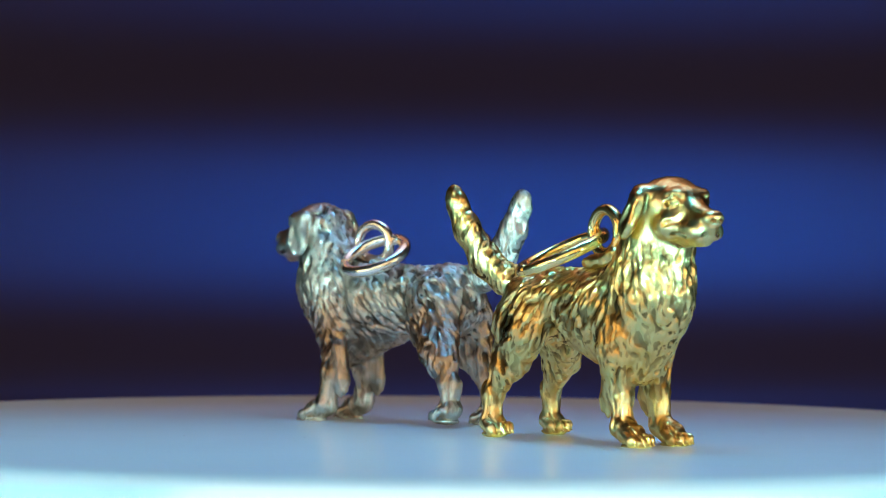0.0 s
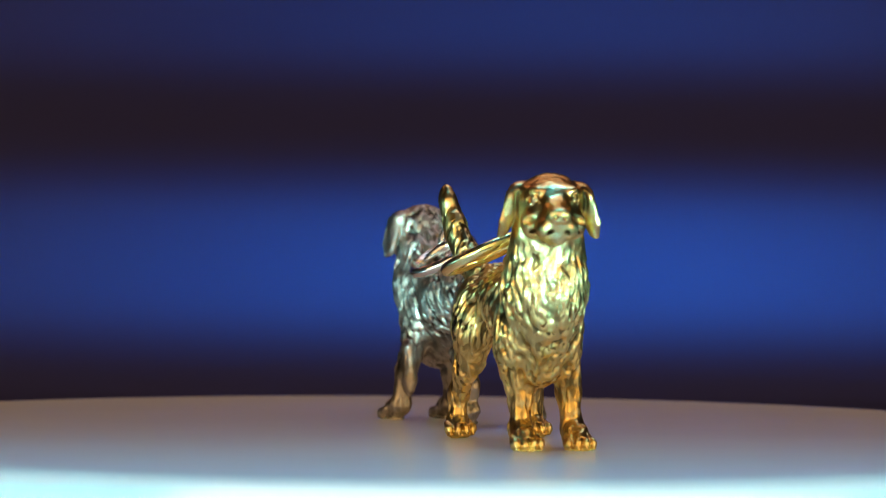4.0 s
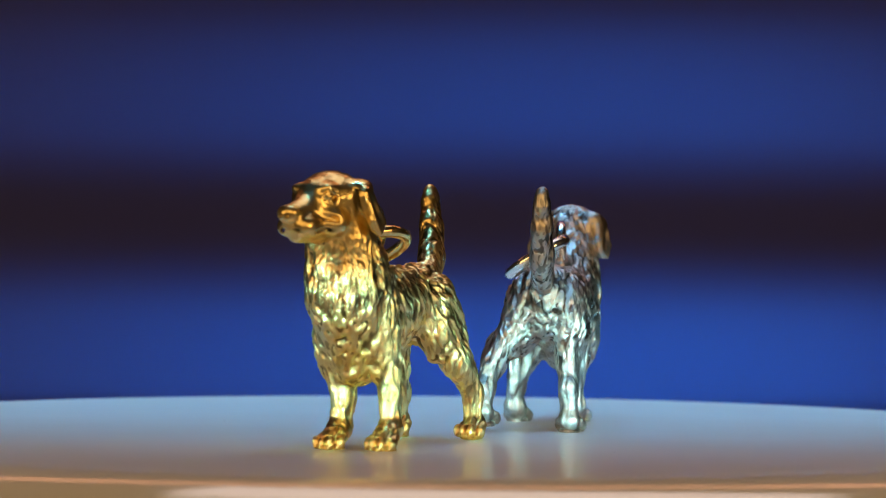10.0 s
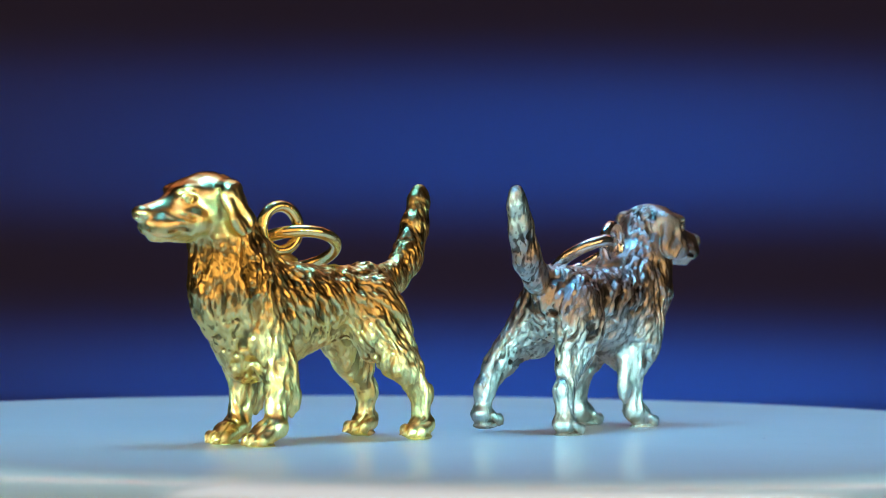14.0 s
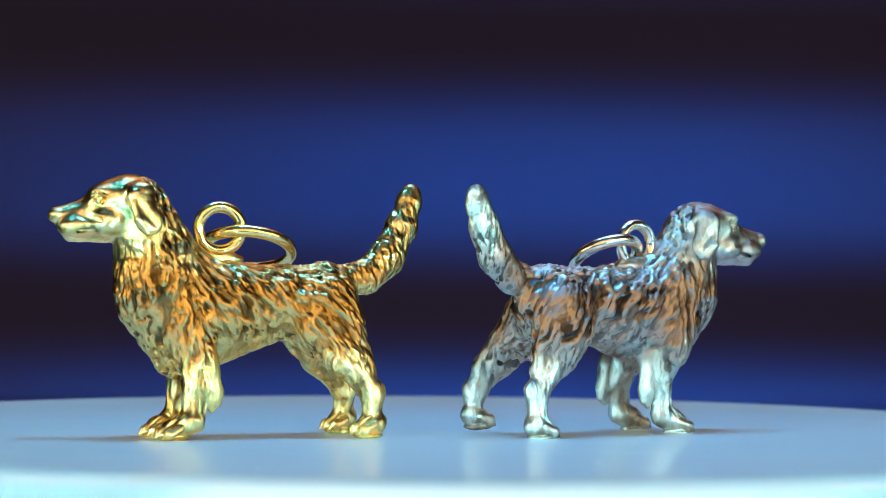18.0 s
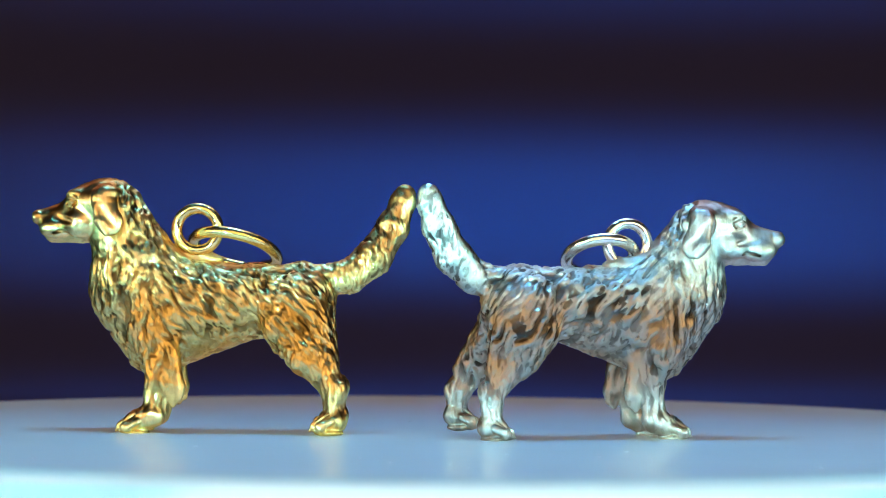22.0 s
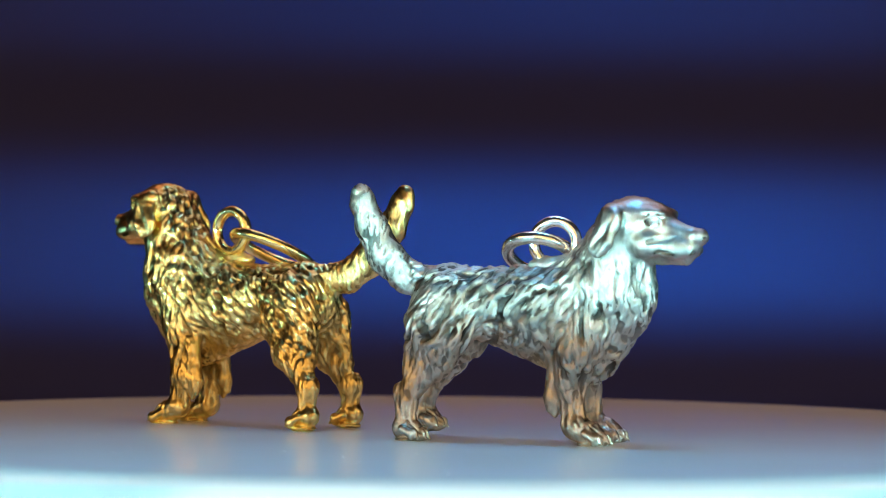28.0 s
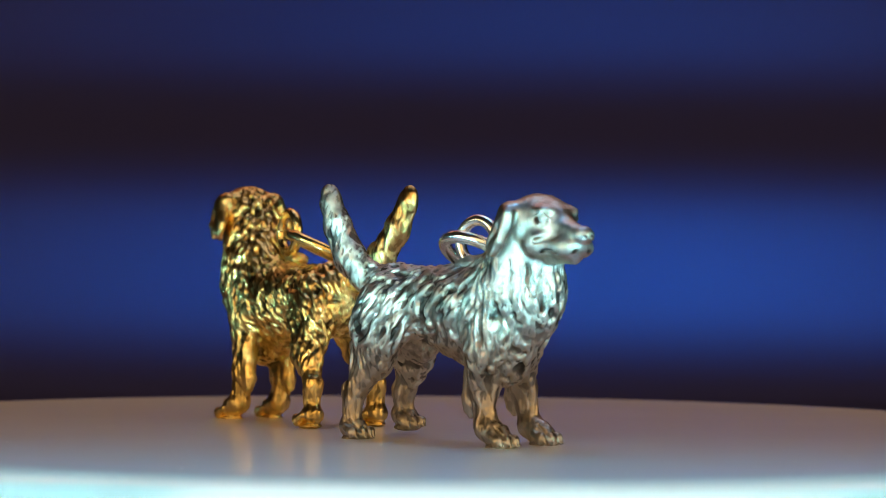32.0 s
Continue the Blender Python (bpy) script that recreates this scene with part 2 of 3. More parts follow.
class Clay:
    """A body of blended round cones and ellipsoids in a box of cells, later meshed."""

    def __init__(self, lo, hi, step):
        self.lo, self.step = np.array(lo, float), step
        self.n = np.ceil((np.array(hi) - lo) / step).astype(int) + 1
        self.d = np.full(self.n, 9.0, np.float32)

    def box(self, lo, hi):
        a = np.clip(np.floor((np.array(lo) - self.lo) / self.step).astype(int), 0, self.n - 1)
        b = np.clip(np.ceil((np.array(hi) - self.lo) / self.step).astype(int) + 1, 1, self.n)
        axes = [self.lo[i] + self.step * np.arange(a[i], b[i]) for i in range(3)]
        return tuple(slice(a[i], b[i]) for i in range(3)), np.meshgrid(*axes, indexing="ij", sparse=True)

    def blend(self, where, d, k, cut=False):
        old = self.d[where]
        if cut:
            h = np.clip(0.5 - 0.5 * (old + d) / k, 0, 1)
            self.d[where] = old * (1 - h) - d * h + k * h * (1 - h)
        else:
            h = np.clip(0.5 + 0.5 * (old - d) / k, 0, 1)
            self.d[where] = old * (1 - h) + d * h - k * h * (1 - h)

    def cone(self, a, b, ra, rb, k=0.3, flat=1.0, cut=False):
        """A round cone from a to b; flat squeezes it in y."""
        a, b = np.array(a, float), np.array(b, float)
        m = max(ra, rb) + k + 0.3
        where, (x, y, z) = self.box(np.minimum(a, b) - m, np.maximum(a, b) + m)
        ab = b - a
        ab[1] /= flat
        px, py, pz = x - a[0], (y - a[1]) / flat, z - a[2]
        h = np.clip((px * ab[0] + py * ab[1] + pz * ab[2]) / (ab @ ab + 1e-9), 0, 1)
        d = np.sqrt((px - h * ab[0]) ** 2 + (py - h * ab[1]) ** 2 + (pz - h * ab[2]) ** 2) - (ra + (rb - ra) * h)
        self.blend(where, d * (1 if flat == 1 else 0.8), k, cut)

    def egg(self, c, r, k=0.3, axes=None, cut=False):
        """An ellipsoid of half-axes r; axes: a 3 x 3 matrix whose columns are its directions."""
        c, r = np.array(c, float), np.array(r, float)
        m = r.max() + k + 0.3
        where, (x, y, z) = self.box(c - m, c + m)
        x, y, z = x - c[0], y - c[1], z - c[2]
        if axes is not None:
            x, y, z = (x * axes[0, i] + y * axes[1, i] + z * axes[2, i] for i in range(3))
        q0 = np.sqrt((x / r[0]) ** 2 + (y / r[1]) ** 2 + (z / r[2]) ** 2)
        q1 = np.sqrt((x / r[0] ** 2) ** 2 + (y / r[1] ** 2) ** 2 + (z / r[2] ** 2) ** 2)
        self.blend(where, q0 * (q0 - 1) / np.maximum(q1, 1e-6), k, cut)

    def mesh(self):
        """Vertices and quads on the zero level, one vertex to a cell."""
        d = self.d
        inside = d < 0
        count = np.zeros(self.n - 1, np.int8)
        for c in range(8):
            s = tuple(slice((c >> i) & 1, self.n[i] - 1 + ((c >> i) & 1)) for i in range(3))
            count += inside[s]
        cells = np.argwhere((count > 0) & (count < 8))
        index = np.full(self.n - 1, -1, np.int32)
        index[tuple(cells.T)] = np.arange(len(cells))
        pos, hits = np.zeros((len(cells), 3)), np.zeros(len(cells))
        corner = [np.array([(c >> i) & 1 for i in range(3)]) for c in range(8)]
        for a in range(8):
            for i in range(3):
                if corner[a][i] == 0:
                    b = a | (1 << i)
                    da, db = d[tuple((cells + corner[a]).T)], d[tuple((cells + corner[b]).T)]
                    cross = (da < 0) != (db < 0)
                    t = np.where(cross, da / np.where(cross, da - db, 1), 0)
                    p = corner[a][None] + t[:, None] * (corner[b] - corner[a])[None]
                    pos += p * cross[:, None]
                    hits += cross
        verts = (cells + pos / hits[:, None]) * self.step + self.lo
        quads = []
        for i in range(3):
            j, k = (i + 1) % 3, (i + 2) % 3
            s0 = [slice(None)] * 3
            s1 = [slice(None)] * 3
            s0[i], s1[i] = slice(0, -1), slice(1, None)
            change = inside[tuple(s0)] != inside[tuple(s1)]
            e = np.argwhere(change)
            e = e[(e[:, j] > 0) & (e[:, k] > 0) & (e[:, j] < self.n[j] - 1) & (e[:, k] < self.n[k] - 1)]
            def cell(dj, dk):
                c = e.copy()
                c[:, j] -= dj
                c[:, k] -= dk
                return index[tuple(c.T)]
            q = np.stack([cell(1, 1), cell(0, 1), cell(0, 0), cell(1, 0)], 1)
            out = inside[tuple(e.T)]
            q[~out] = q[~out][:, ::-1]
            quads.append(q)
        quads = np.concatenate(quads)
        return verts, quads[(quads >= 0).all(1)]

    def normals(self, p):
        """The way out of the body at the points p."""
        q = (p - self.lo) / self.step
        def at(r):
            r = np.clip(r, 0, self.n - 1.001)
            i = np.floor(r).astype(int)
            f = r - i
            i = np.minimum(i, self.n - 2)
            v = 0
            for c in range(8):
                o = np.array([(c >> a) & 1 for a in range(3)])
                w = np.prod(np.where(o, f, 1 - f), axis=1)
                v = v + w * self.d[tuple((i + o).T)]
            return v
        g = np.stack([at(q + e) - at(q - e) for e in np.eye(3) * 1.2], 1)
        return g / np.maximum(np.linalg.norm(g, axis=1), 1e-9)[:, None]


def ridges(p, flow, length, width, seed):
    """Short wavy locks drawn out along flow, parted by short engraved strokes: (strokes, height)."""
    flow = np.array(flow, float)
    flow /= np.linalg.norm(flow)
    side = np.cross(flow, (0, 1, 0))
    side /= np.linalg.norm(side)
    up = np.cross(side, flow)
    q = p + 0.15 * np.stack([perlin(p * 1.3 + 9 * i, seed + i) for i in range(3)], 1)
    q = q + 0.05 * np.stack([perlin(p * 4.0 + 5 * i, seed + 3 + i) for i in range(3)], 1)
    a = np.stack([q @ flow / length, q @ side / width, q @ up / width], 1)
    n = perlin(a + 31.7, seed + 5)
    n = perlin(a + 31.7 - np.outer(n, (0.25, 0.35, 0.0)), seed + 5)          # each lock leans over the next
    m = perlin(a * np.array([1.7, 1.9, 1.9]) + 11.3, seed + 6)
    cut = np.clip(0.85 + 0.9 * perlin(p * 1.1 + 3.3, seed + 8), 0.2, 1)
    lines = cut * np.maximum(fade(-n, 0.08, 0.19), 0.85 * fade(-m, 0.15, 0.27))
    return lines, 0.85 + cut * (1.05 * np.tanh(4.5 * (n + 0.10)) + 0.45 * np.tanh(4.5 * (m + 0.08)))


def fade(x, a, b):
    t = np.clip((x - a) / (b - a), 0, 1)
    return t * t * (3 - 2 * t)


def dog_mesh(name, material, parent, label, head, tail, feet, seed, deep, mid=0.0):
    """A cast standing dog, nose towards +x, on z = 0, in units. head: (place of the skull's middle, turn, nod);
    tail: points with radii; feet: (x, y, lift) of the front left, front right, hind left, hind right paw."""
    c = Clay((-7.6, -2.9, -0.15), (7.7, 3.0, 9.3), 0.032)
    # trunk
    c.egg((0.9, mid, 4.30), (2.35, 1.22, 1.50), 0.3)
    c.cone((2.1, mid, 3.00), (-1.4, mid, 4.05), 1.02, 0.80, 0.35, flat=0.75)     # hanging hair of the belly
    c.cone((0.8, mid, 4.72), (-2.7, mid, 4.72), 1.22, 1.12, 0.5)
    c.egg((-3.05, mid, 4.55), (1.20, 1.16, 1.38), 0.4)
    c.egg((2.52, mid, 4.45), (1.46, 1.16, 1.72), 0.5)
    c.egg((3.40, mid, 5.0), (1.02, 0.95, 1.35), 0.4)
    # head turned on its neck
    hm, turned, nod = head
    rot = np.array(Euler((0, radians(nod), radians(turned))).to_matrix())
    hp = lambda x, y, z: np.array(hm) + rot @ np.array((x, y, z))
    low = np.array(hm) + rot @ np.array((-0.35, 0, -0.35))
    c.cone(low, (2.75, mid, 5.25), 1.02, 1.42, 0.5)
    c.cone(low + (-0.2, 0, 0), (1.7, mid, 5.2), 0.75, 1.0, 0.5)
    c.egg(hp(-0.05, 0, 0.02), (1.12, 1.02, 0.92), 0.3, rot)
    c.egg(hp(0.72, 0.0, 0.08), (0.66, 0.76, 0.66), 0.25, rot)                  # brow
    c.egg(hp(0.98, 0.0, -0.12), (0.52, 0.58, 0.44), 0.25, rot)                 # stop
    c.cone(hp(0.80, 0, -0.42), hp(1.95, 0, -0.52), 0.68, 0.47, 0.22)           # muzzle
    c.cone(hp(1.00, 0, -0.08), hp(2.18, 0, -0.22), 0.42, 0.30, 0.2)            # bridge
    for s in (-1, 1):
        c.egg(hp(1.66, s * 0.36, -0.64), (0.64, 0.32, 0.36), 0.15, rot)        # lips
        c.egg(hp(0.74, s * 0.62, -0.60), (0.58, 0.40, 0.48), 0.2, rot)         # cheeks
        c.egg(hp(0.80, s * 0.48, 0.46), (0.38, 0.28, 0.17), 0.14, rot)         # brow ridge
        c.egg(hp(1.02, s * 0.72, 0.22), (0.34, 0.22, 0.23), 0.06, rot, cut=True)
        c.egg(hp(0.95, s * 0.58, 0.20), (0.17, 0.17, 0.14), 0.03, rot)         # eye
        c.cone(hp(1.24, s * 0.48, 0.14), hp(0.96, s * 0.68, 0.40), 0.035, 0.05, 0.06)   # lids
        c.cone(hp(0.96, s * 0.68, 0.40), hp(0.66, s * 0.77, 0.20), 0.05, 0.04, 0.06)
        c.cone(hp(1.22, s * 0.50, 0.10), hp(0.94, s * 0.71, 0.04), 0.03, 0.04, 0.06)
        c.cone(hp(1.62, s * 0.62, -0.28), hp(0.98, s * 0.86, -0.52), 0.10, 0.09, 0.12, cut=True)   # hollow below the eye
    c.egg(hp(2.36, 0, -0.20), (0.29, 0.36, 0.28), 0.06, rot)                   # nose
    for s in (-1, 1):
        c.egg(hp(2.60, s * 0.13, -0.25), (0.09, 0.06, 0.06), 0.04, rot, cut=True)
        c.cone(hp(2.42, s * 0.20, -0.70), hp(1.75, s * 0.55, -0.80), 0.05, 0.065, 0.03, cut=True)   # mouth
        c.cone(hp(1.75, s * 0.55, -0.80), hp(0.98, s * 0.78, -0.80), 0.065, 0.06, 0.03, cut=True)
    c.cone(hp(0.55, 0, -0.84), hp(1.96, 0, -0.90), 0.46, 0.25, 0.12)           # jaw
    for s in (-1, 1):                                                          # ears
        tilt = np.array(Euler((radians(s * 13), radians(20), radians(s * 10))).to_matrix())
        c.egg(hp(-0.40, s * 0.92, 0.30), (0.46, 0.38, 0.36), 0.22, rot)
        c.egg(hp(-0.36, s * 1.20, -0.04), (0.44, 0.24, 0.60), 0.10, rot @ tilt)
        c.egg(hp(-0.52, s * 1.36, -0.62), (0.47, 0.20, 0.56), 0.14, rot @ tilt)
        c.egg(hp(-0.16, s * 1.26, 0.16), (0.24, 0.16, 0.26), 0.08, rot)                       # fold at its root
        c.cone(hp(0.10, s * 1.08, 0.30), hp(0.02, s * 1.16, -0.95), 0.08, 0.09, 0.05, cut=True)
        c.cone(hp(-0.12, s * 1.36, -0.05), hp(-0.16, s * 1.50, -0.62), 0.11, 0.12, 0.08)      # rolled fore edge
        c.cone(hp(-0.16, s * 1.50, -0.62), hp(-0.44, s * 1.54, -1.08), 0.12, 0.09, 0.08)
        c.egg(hp(-0.42, s * 1.56, -0.34), (0.14, 0.12, 0.36), 0.10, rot @ tilt, cut=True)     # hollows
        c.egg(hp(-0.66, s * 1.60, -0.70), (0.12, 0.10, 0.26), 0.10, rot @ tilt, cut=True)
    # tail
    for (a, ra), (b, rb) in zip(tail, tail[1:]):
        c.cone(a, b, ra, rb, 0.16, flat=0.66)
    # fore legs
    for (fx, fy, lift), s in zip(feet[:2], (1, -1)):
        c.egg((2.05, mid + s * 0.92, 3.75), (0.88, 0.52, 1.25), 0.35)
        c.cone((1.90, mid + s * 0.92, 3.1), (fx - 1.40, fy * 0.93, 1.80), 0.62, 0.47, 0.3, flat=0.78)
        c.cone((fx - 1.40, fy * 0.93, 1.80), (fx - 1.22, fy, 0.60 + lift), 0.46, 0.39, 0.2, flat=0.82)
        c.cone((fx - 1.22, fy, 0.62 + lift), (fx - 0.70, fy, 0.42 + lift), 0.40, 0.37, 0.15)
        c.cone((fx - 1.75, fy * 0.96, 2.70), (fx - 2.02, fy * 0.98, 1.55 + lift), 0.42, 0.30, 0.25, flat=0.7)        # feathering
        c.cone((fx - 2.02, fy * 0.98, 1.55 + lift), (fx - 2.06, fy, 1.22 + lift), 0.28, 0.20, 0.12, flat=0.8)
        c.cone((fx - 1.80, fy, 1.35 + lift), (fx - 1.92, fy, 1.00 + lift), 0.20, 0.12, 0.10, flat=0.8)
        paw(c, fx, fy, lift, s)
    # hind legs
    for (fx, fy, lift), s in zip(feet[2:], (1, -1)):
        c.egg((-2.75, mid + s * 0.90, 4.05), (1.10, 0.66, 1.45), 0.35)
        c.cone((-2.85, mid + s * 1.0, 3.7), (fx + 0.30, fy * 0.84, 2.70), 0.86, 0.58, 0.35, flat=0.74)
        c.cone((-3.42, mid + s * 0.9, 3.9), (fx - 0.50, fy * 0.88, 2.40), 0.76, 0.44, 0.35, flat=0.7)        # breeches
        c.cone((fx + 0.20, fy * 0.86, 2.70), (fx - 0.74, fy * 0.96, 1.50), 0.52, 0.38, 0.3, flat=0.8)
        c.cone((fx - 0.98, fy * 0.97, 1.62), (fx - 0.80, fy * 0.97, 1.40), 0.20, 0.24, 0.2, flat=0.8)         # hock
        c.cone((fx - 0.76, fy * 0.97, 1.60), (fx - 0.74, fy, 0.50 + lift), 0.37, 0.36, 0.2, flat=0.85)
        paw(c, fx, fy, lift, s)
    verts, quads = c.mesh()
    n = c.normals(verts)
    # coat: locks that run back and down on the trunk, down on chest and legs, out along the tail
    x, y, z = verts.T
    side_l, side = ridges(verts, (-0.62, 0, -0.78), 0.78, 0.27, seed)
    down_l, down = ridges(verts, (0.05, 0, -1.0), 0.80, 0.27, seed + 20)
    plume_l, plume = ridges(verts, (0.15, 0, 1.0), 0.55, 0.19, seed + 40)
    hx, hy, hz = ((verts - np.array(hm)) @ rot).T
    fine_l, fine = ridges(verts, (-0.50, 0, -0.86), 0.34, 0.14, seed + 80)
    w_tail = fade(-x, 3.9, 4.5) * fade(z, 4.5, 5.2)
    w_down = np.maximum(fade(x, 1.2, 2.6) * (1 - w_tail), fade(-z, -3.4, -2.6))
    coat = side * (1 - w_down) + down * w_down
    coat = coat * (1 - w_tail) + plume * w_tail
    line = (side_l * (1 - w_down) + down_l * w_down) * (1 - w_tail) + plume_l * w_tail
    coat = coat + 0.22 * (fine - 0.8)
    face = fade(hx, -0.75, -0.35) * np.maximum(fade(hz, -1.45, -1.1), fade(hx, 0.75, 1.0))
    ear = fade(np.abs(hy), 0.85, 1.0) * fade(hx, -1.15, -0.95) * fade(hz, -1.35, -1.1)
    smooth = np.maximum(face, ear)
    amount = 1 - 0.94 * smooth
    amount *= 1 - 0.10 * fade(x, 2.9, 3.7)                          # breast less
    amount *= 1 - 0.45 * fade(-z, -2.6, -1.6)                        # legs less
    amount *= 1 - 0.7 * fade(-z, -0.7, -0.5)                         # paws
    amount *= 1 - 0.60 * fade(-z, -3.5, -2.9) * fade(x, -2.2, -1.4) * (1 - fade(x, 1.0, 1.6))   # belly
    amount *= 1 - w_tail * (0.60 + 0.20 * fade(z, 7.4, 8.3))
    lumps = perlin(verts * 2.2, seed + 60) * 0.035 + perlin(verts * 5.0, seed + 61) * 0.014
    inset = 0.055 * (1 - smooth) * (1 - 0.65 * fade(-z, -2.9, -2.2)) * (1 - fade(-z, -1.0, -0.5)) * (1 - w_tail)         # room for the coat
    verts = verts + n * ((coat - 0.85) * deep * amount + lumps - inset)[:, None]
    verts[:, 2] = np.maximum(verts[:, 2], 0.0)
    ob = mesh_ob(name, verts * S, quads.tolist(), material, parent, label)
    # groove shade painted into the coat's engraved lines and the folds of the face
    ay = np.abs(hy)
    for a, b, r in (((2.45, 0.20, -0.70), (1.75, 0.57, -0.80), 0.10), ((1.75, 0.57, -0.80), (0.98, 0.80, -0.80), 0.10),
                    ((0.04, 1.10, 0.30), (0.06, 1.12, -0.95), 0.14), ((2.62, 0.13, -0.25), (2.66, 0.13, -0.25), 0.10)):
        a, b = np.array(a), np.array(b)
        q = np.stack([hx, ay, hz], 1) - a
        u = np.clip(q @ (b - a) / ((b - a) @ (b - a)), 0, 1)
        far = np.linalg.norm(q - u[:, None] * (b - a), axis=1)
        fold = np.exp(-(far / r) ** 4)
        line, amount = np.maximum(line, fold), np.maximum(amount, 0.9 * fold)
    patchy = np.clip(perlin(verts * 0.9, seed + 70) * 1.0 + 0.90, 0.35, 1)
    ob.data.attributes.new("groove_shade", "FLOAT", "POINT").data.foreach_set("value", (line * np.clip(np.sqrt(np.maximum(amount, 0)) + 0.3 * w_tail, 0, 1) * patchy).astype(np.float32))
    return ob


def paw(c, fx, fy, lift, s):
    """A flat paw with four parted toes and claws; fx is the place of its toe tips."""
    c.cone((fx - 0.86, fy, 0.42 + lift), (fx - 0.48, fy, 0.33 + lift), 0.38, 0.32, 0.12)
    for k in range(4):
        o = (k - 1.5) * 0.27
        f = -0.04 if k in (1, 2) else -0.20
        c.cone((fx + f - 0.52, fy + o * 0.9, 0.40 + lift), (fx + f - 0.16, fy + o, 0.22 + lift), 0.13, 0.155, 0.05)
        c.egg((fx + f - 0.14, fy + o, 0.22 + lift), (0.20, 0.140, 0.215), 0.03)
        c.cone((fx + f - 0.01, fy + o, 0.18 + lift), (fx + f + 0.10, fy + o, 0.06 + lift), 0.065, 0.03, 0.02)
    for o in (-0.27, 0.0, 0.27):
        c.cone((fx - 0.62, fy + o * 0.9, 0.66 + lift), (fx - 0.02, fy + o, 0.24 + lift), 0.035, 0.06, 0.04, cut=True)
    c.egg((fx - 0.62, fy, 0.02 + lift), (0.50, 0.40, 0.12), 0.06)


def ring(name, centre, normal, big, small, material, parent, label, gap=False, spin=0.0):
    """A round wire ring; gap leaves the hairline seam of a jump ring."""
    n, m = 96, 20
    q = Vector(normal).normalized().to_track_quat("Z", "X").to_matrix()
    span = 2 * math.pi - (0.035 if gap else 0)
    verts, faces = [], []
    rows = n + 1 if gap else n
    for i in range(rows):
        a = spin + span * i / n
        for j in range(m):
            b = 2 * math.pi * j / m
            r = small
            if gap and i in (0, n):
                r = small * 0.90
            p = Vector(((big + r * math.cos(b)) * math.cos(a), (big + r * math.cos(b)) * math.sin(a), r * math.sin(b)))
            verts.append(tuple((q @ p + Vector(centre)) * S))
    for i in range(n):
        for j in range(m):
            a, b = i * m + j, i * m + (j + 1) % m
            c2, d2 = (a + m) % (rows * m), (b + m) % (rows * m)
            faces.append((a, c2, d2, b))
    if gap:
        faces.append(tuple(range(m)))
        faces.append(tuple(range(n * m, n * m + m))[::-1])
    return mesh_ob(name, verts, faces, material, parent, label)


def solder(name, points, material, parent, seed):
    """The uneven foot with which a loop is soldered to the back."""
    lo = np.min([np.array(p) - r for p, r in points], axis=0) - 0.3
    hi = np.max([np.array(p) + r for p, r in points], axis=0) + 0.3
    c = Clay(lo, hi, 0.04)
    for p, r in points:
        c.egg(p, (r * 1.5, r, r * 0.8), 0.2)
    verts, quads = c.mesh()
    verts = verts + c.normals(verts) * (perlin(verts * 4, seed) * 0.08)[:, None]
    return mesh_ob(name, verts * S, quads.tolist(), material, parent)


gold_dog = tagged(new("dog_charm"), "yellow gold dog charm with raised tail, standing on the turntable", "charm", "dog charms")
dog_mesh("figurine", GOLD, gold_dog, "cast yellow gold dog with a shaggy coat",
         head=((3.95, -0.18, 7.90), -9.0, 6.0),
         tail=[((-3.3, 0, 5.28), 0.56), ((-4.65, -0.25, 5.45), 0.56), ((-5.52, -0.48, 6.15), 0.61), ((-6.16, -0.75, 7.20), 0.54), ((-6.52, -0.94, 8.12), 0.43), ((-6.59, -0.98, 8.40), 0.33)],
         feet=((3.22, 1.18, 0.0), (3.25, -0.58, 0.0), (-3.50, 1.62, 0.08), (-3.42, -1.10, 0.08)), seed=3, deep=0.062)
ring("bail_loop", (0.66, -0.18, 7.06), (0.10, 1, 0), 0.74, 0.20, GOLD_WIRE, gold_dog, "gold wire loop soldered to the back")
solder("solder_foot", [((0.50, -0.38, 6.05), 0.34), ((0.95, -0.38, 6.10), 0.30), ((0.15, -0.38, 6.0), 0.26), ((1.28, -0.45, 6.22), 0.27), ((1.42, -0.45, 6.42), 0.20)], GOLD, gold_dog, 7)
ring("jump_ring", (-0.60, -1.0, 6.36), (-0.20, -0.42, 1), 1.50, 0.21, GOLD_WIRE, gold_dog, "polished gold jump ring", True, 3.4)

silver_dog = tagged(new("dog_charm"), "silver dog charm with lowered head, standing on the turntable", "charm", "dog charms")
dog_mesh("figurine", SILVER, silver_dog, "cast silver dog with a shaggy coat",
         head=((3.80, -0.42, 7.29), -12.0, 5.0),
         tail=[((-3.2, -0.25, 5.28), 0.56), ((-4.45, -0.30, 5.48), 0.55), ((-5.25, -0.36, 6.20), 0.61), ((-5.76, -0.42, 7.20), 0.54), ((-6.09, -0.46, 8.05), 0.42), ((-6.15, -0.47, 8.34), 0.33)],
         feet=((2.85, 1.45, 0.0), (3.02, -0.80, 0.0), (-3.85, 1.75, 0.24), (-3.30, -1.25, 0.0)), mid=-0.25, seed=90, deep=0.062)
ring("bail_loop", (0.90, -0.32, 6.66), (-0.10, 1, 0), 0.73, 0.195, SILVER_WIRE, silver_dog, "silver wire loop soldered to the back")
solder("solder_foot", [((0.70, -0.38, 5.95), 0.34), ((1.15, -0.38, 5.98), 0.30), ((0.35, -0.38, 5.92), 0.26), ((1.50, -0.42, 6.08), 0.25), ((1.62, -0.42, 6.25), 0.19)], SILVER, silver_dog, 8)
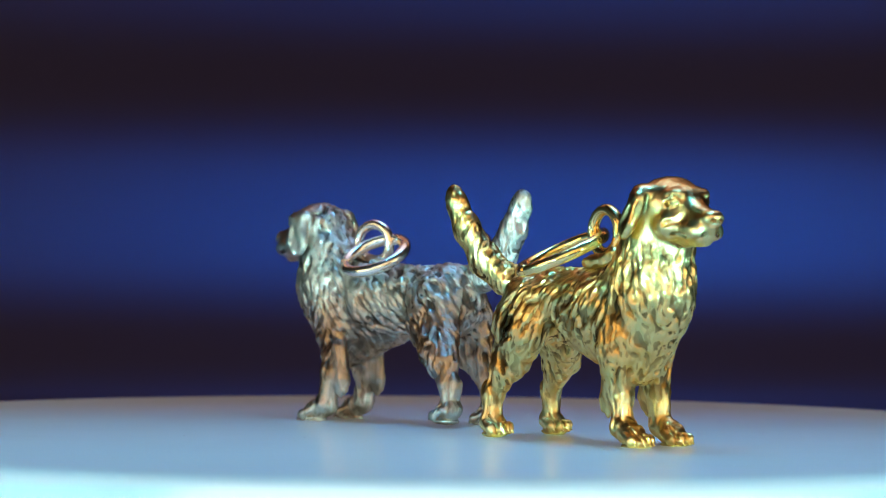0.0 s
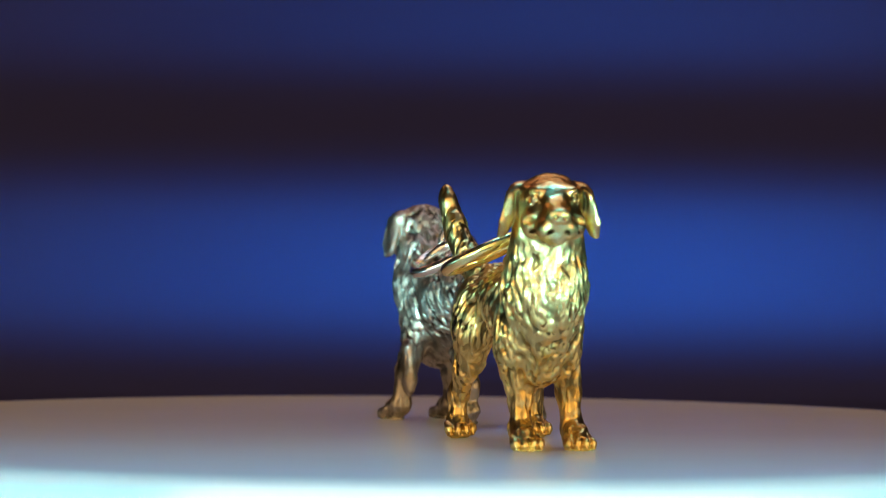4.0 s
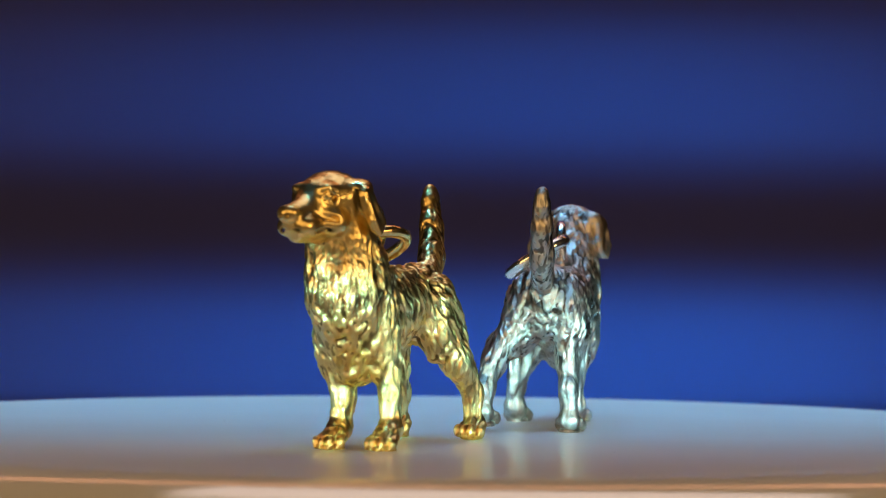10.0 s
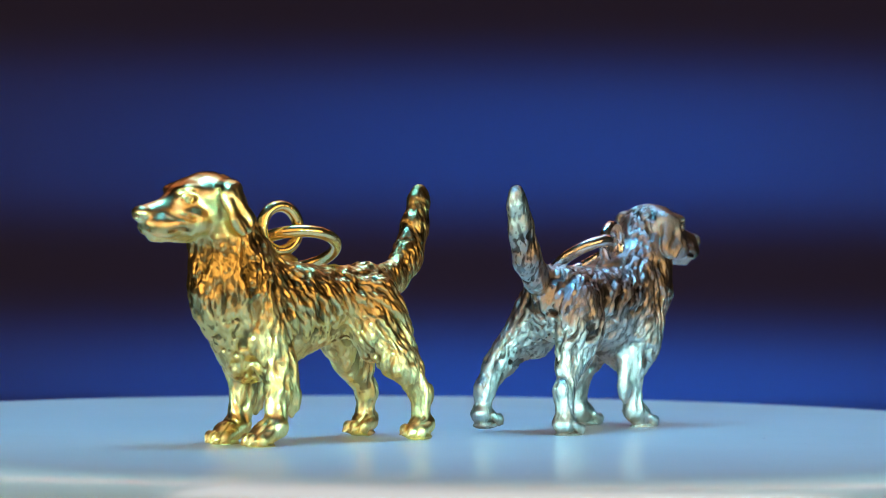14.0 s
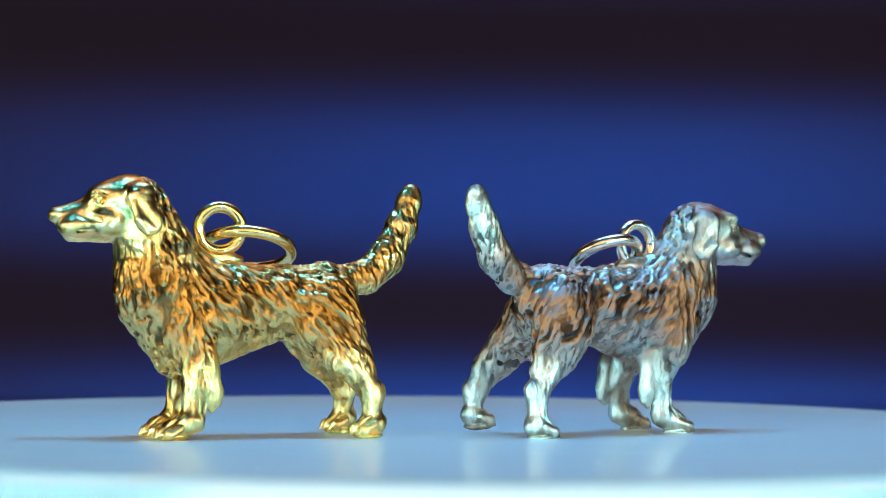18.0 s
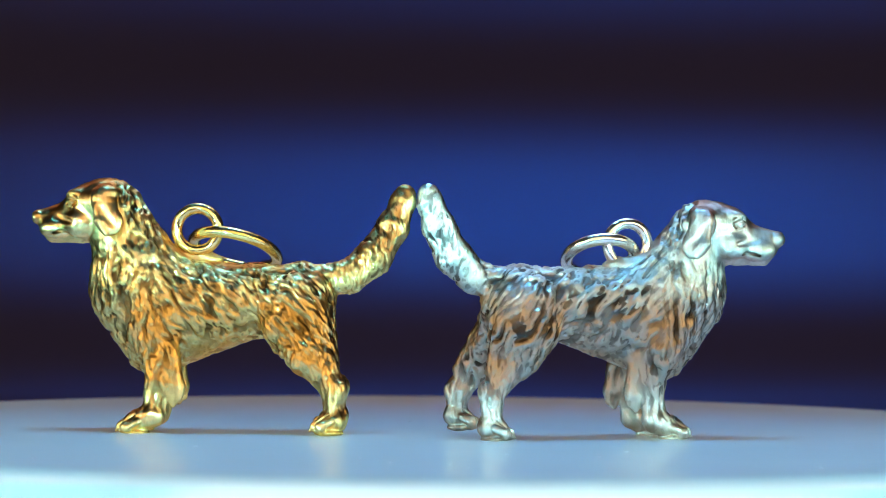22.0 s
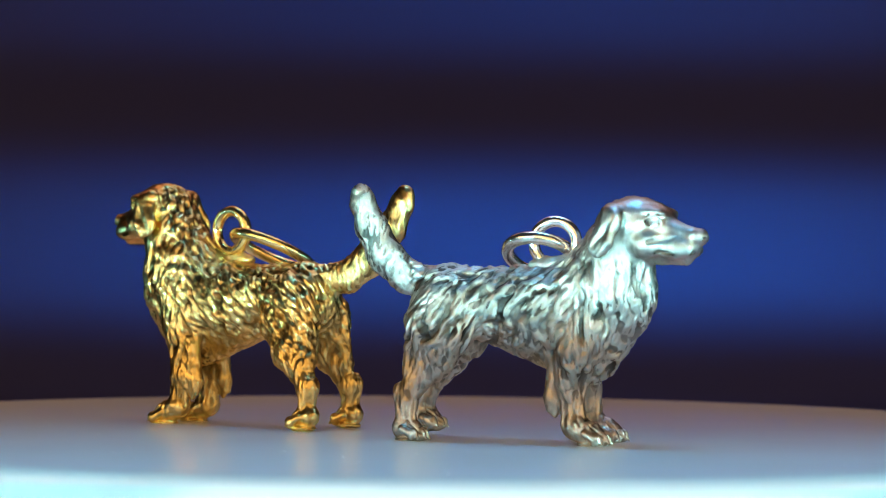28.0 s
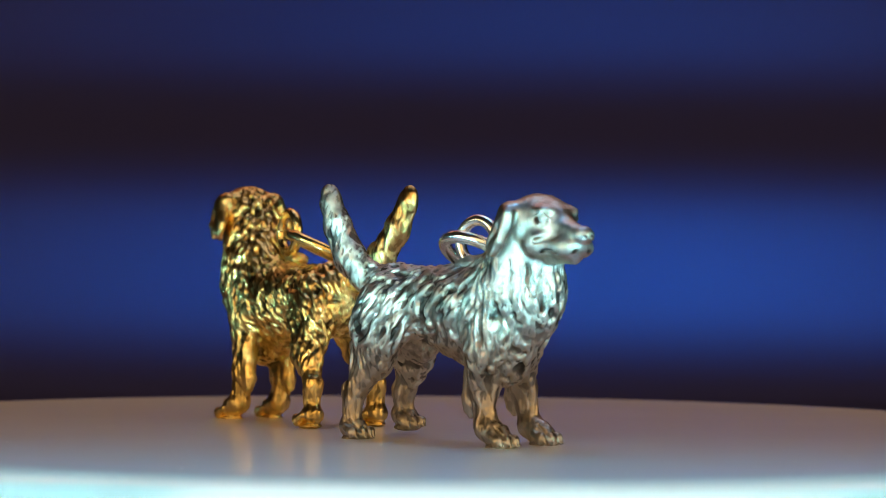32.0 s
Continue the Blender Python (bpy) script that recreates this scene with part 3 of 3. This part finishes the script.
ring("jump_ring", (0.14, 0.46, 6.22), (0.0, 0.62, 1), 1.18, 0.22, SILVER_WIRE, silver_dog, "polished silver jump ring", True, 2.2)

# ---- added films whose dark bands slide before the cool lamps to imitate flicker ----
FRONT_GAP, SIDE_GAP, OVER_GAP = 0.060, 0.020, 0.060
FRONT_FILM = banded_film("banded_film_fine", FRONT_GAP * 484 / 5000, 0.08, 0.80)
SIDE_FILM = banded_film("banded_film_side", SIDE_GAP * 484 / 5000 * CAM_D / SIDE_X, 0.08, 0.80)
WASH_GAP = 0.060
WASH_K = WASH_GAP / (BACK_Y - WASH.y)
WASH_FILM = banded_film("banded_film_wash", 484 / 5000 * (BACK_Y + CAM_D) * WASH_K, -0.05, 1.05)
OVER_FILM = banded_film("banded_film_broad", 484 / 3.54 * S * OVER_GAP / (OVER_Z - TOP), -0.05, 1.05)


def film_sheet(name, w, h, material, label):
    ob = mesh_ob(name, [(-w, -h, 0), (w, -h, 0), (w, h, 0), (-w, h, 0)], [(0, 1, 2, 3)], material, None, label, False)
    return tagged(ob, "", "light filter", "light filters")


# stand added out of view, only so the overhead film is held
stand = tagged(new("light_stand"), "dark metal stand, added and unseen, that carries the overhead film", "stand")
RAIL_Z = OVER_Z - OVER_GAP - 0.0005
for sx in (-1, 1):
    slab("rail", (sx * 0.19 - 0.005, -0.26, RAIL_Z - 0.008), (sx * 0.19 + 0.005, 0.26, RAIL_Z), DARK_METAL, 0.001, stand)
    for sy in (-1, 1):
        slab("post", (sx * 0.19 - 0.005, sy * 0.255 - 0.005, 0.0), (sx * 0.19 + 0.005, sy * 0.255 + 0.005, RAIL_Z - 0.008), DARK_METAL, 0.001, stand)
front_films = [film_sheet("flicker_film", 0.10, 0.0240, FRONT_FILM, "added clear film whose soft dark bands imitate flicker of a strip lamp") for _ in range(2)]
side_films = [film_sheet("flicker_film", 0.12, 0.0080, SIDE_FILM, "added clear film whose soft dark bands imitate flicker of a side strip lamp") for _ in range(2)]
wash_film = film_sheet("flicker_film", 0.20, 0.026, WASH_FILM, "added clear film whose soft dark bands imitate flicker on the backdrop")
over_film = film_sheet("flicker_film", 0.20, 0.20, OVER_FILM, "added clear film whose broad dark bands imitate flicker of an overhead lamp")


# ---- what moves ----
def around(x, y, heading, t):
    a = radians(turn(t))
    return pose((x * math.cos(a) - y * math.sin(a)) * S, (x * math.sin(a) + y * math.cos(a)) * S, TOP, 0, 0, heading + turn(t))


def motions():
    times = [k * 0.5 for k in range(65)]
    walk(turntable, [(t, around(0, 0, 0, t)) for t in times])
    walk(gold_dog, [(t, around(-7.5, -1.3, 180, t)) for t in times])
    walk(silver_dog, [(t, around(5.88, -2.38, 12.5, t)) for t in times])
    for film, side in zip(front_films, (-1, 1)):
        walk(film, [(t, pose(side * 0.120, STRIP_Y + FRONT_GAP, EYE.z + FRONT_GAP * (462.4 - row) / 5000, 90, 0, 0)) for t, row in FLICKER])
    for film, side in zip(side_films, (-1, 1)):
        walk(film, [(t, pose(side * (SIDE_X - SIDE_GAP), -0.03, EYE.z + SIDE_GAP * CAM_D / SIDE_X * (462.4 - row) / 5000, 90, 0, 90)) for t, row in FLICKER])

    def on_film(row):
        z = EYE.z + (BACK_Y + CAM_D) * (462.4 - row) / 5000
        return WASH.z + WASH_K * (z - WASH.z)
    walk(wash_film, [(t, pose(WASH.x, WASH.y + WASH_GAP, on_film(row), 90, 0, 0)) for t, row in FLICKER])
    k = OVER_GAP / (OVER_Z - TOP)
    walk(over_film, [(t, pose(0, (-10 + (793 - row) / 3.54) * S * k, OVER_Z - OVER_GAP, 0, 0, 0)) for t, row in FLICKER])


motions()
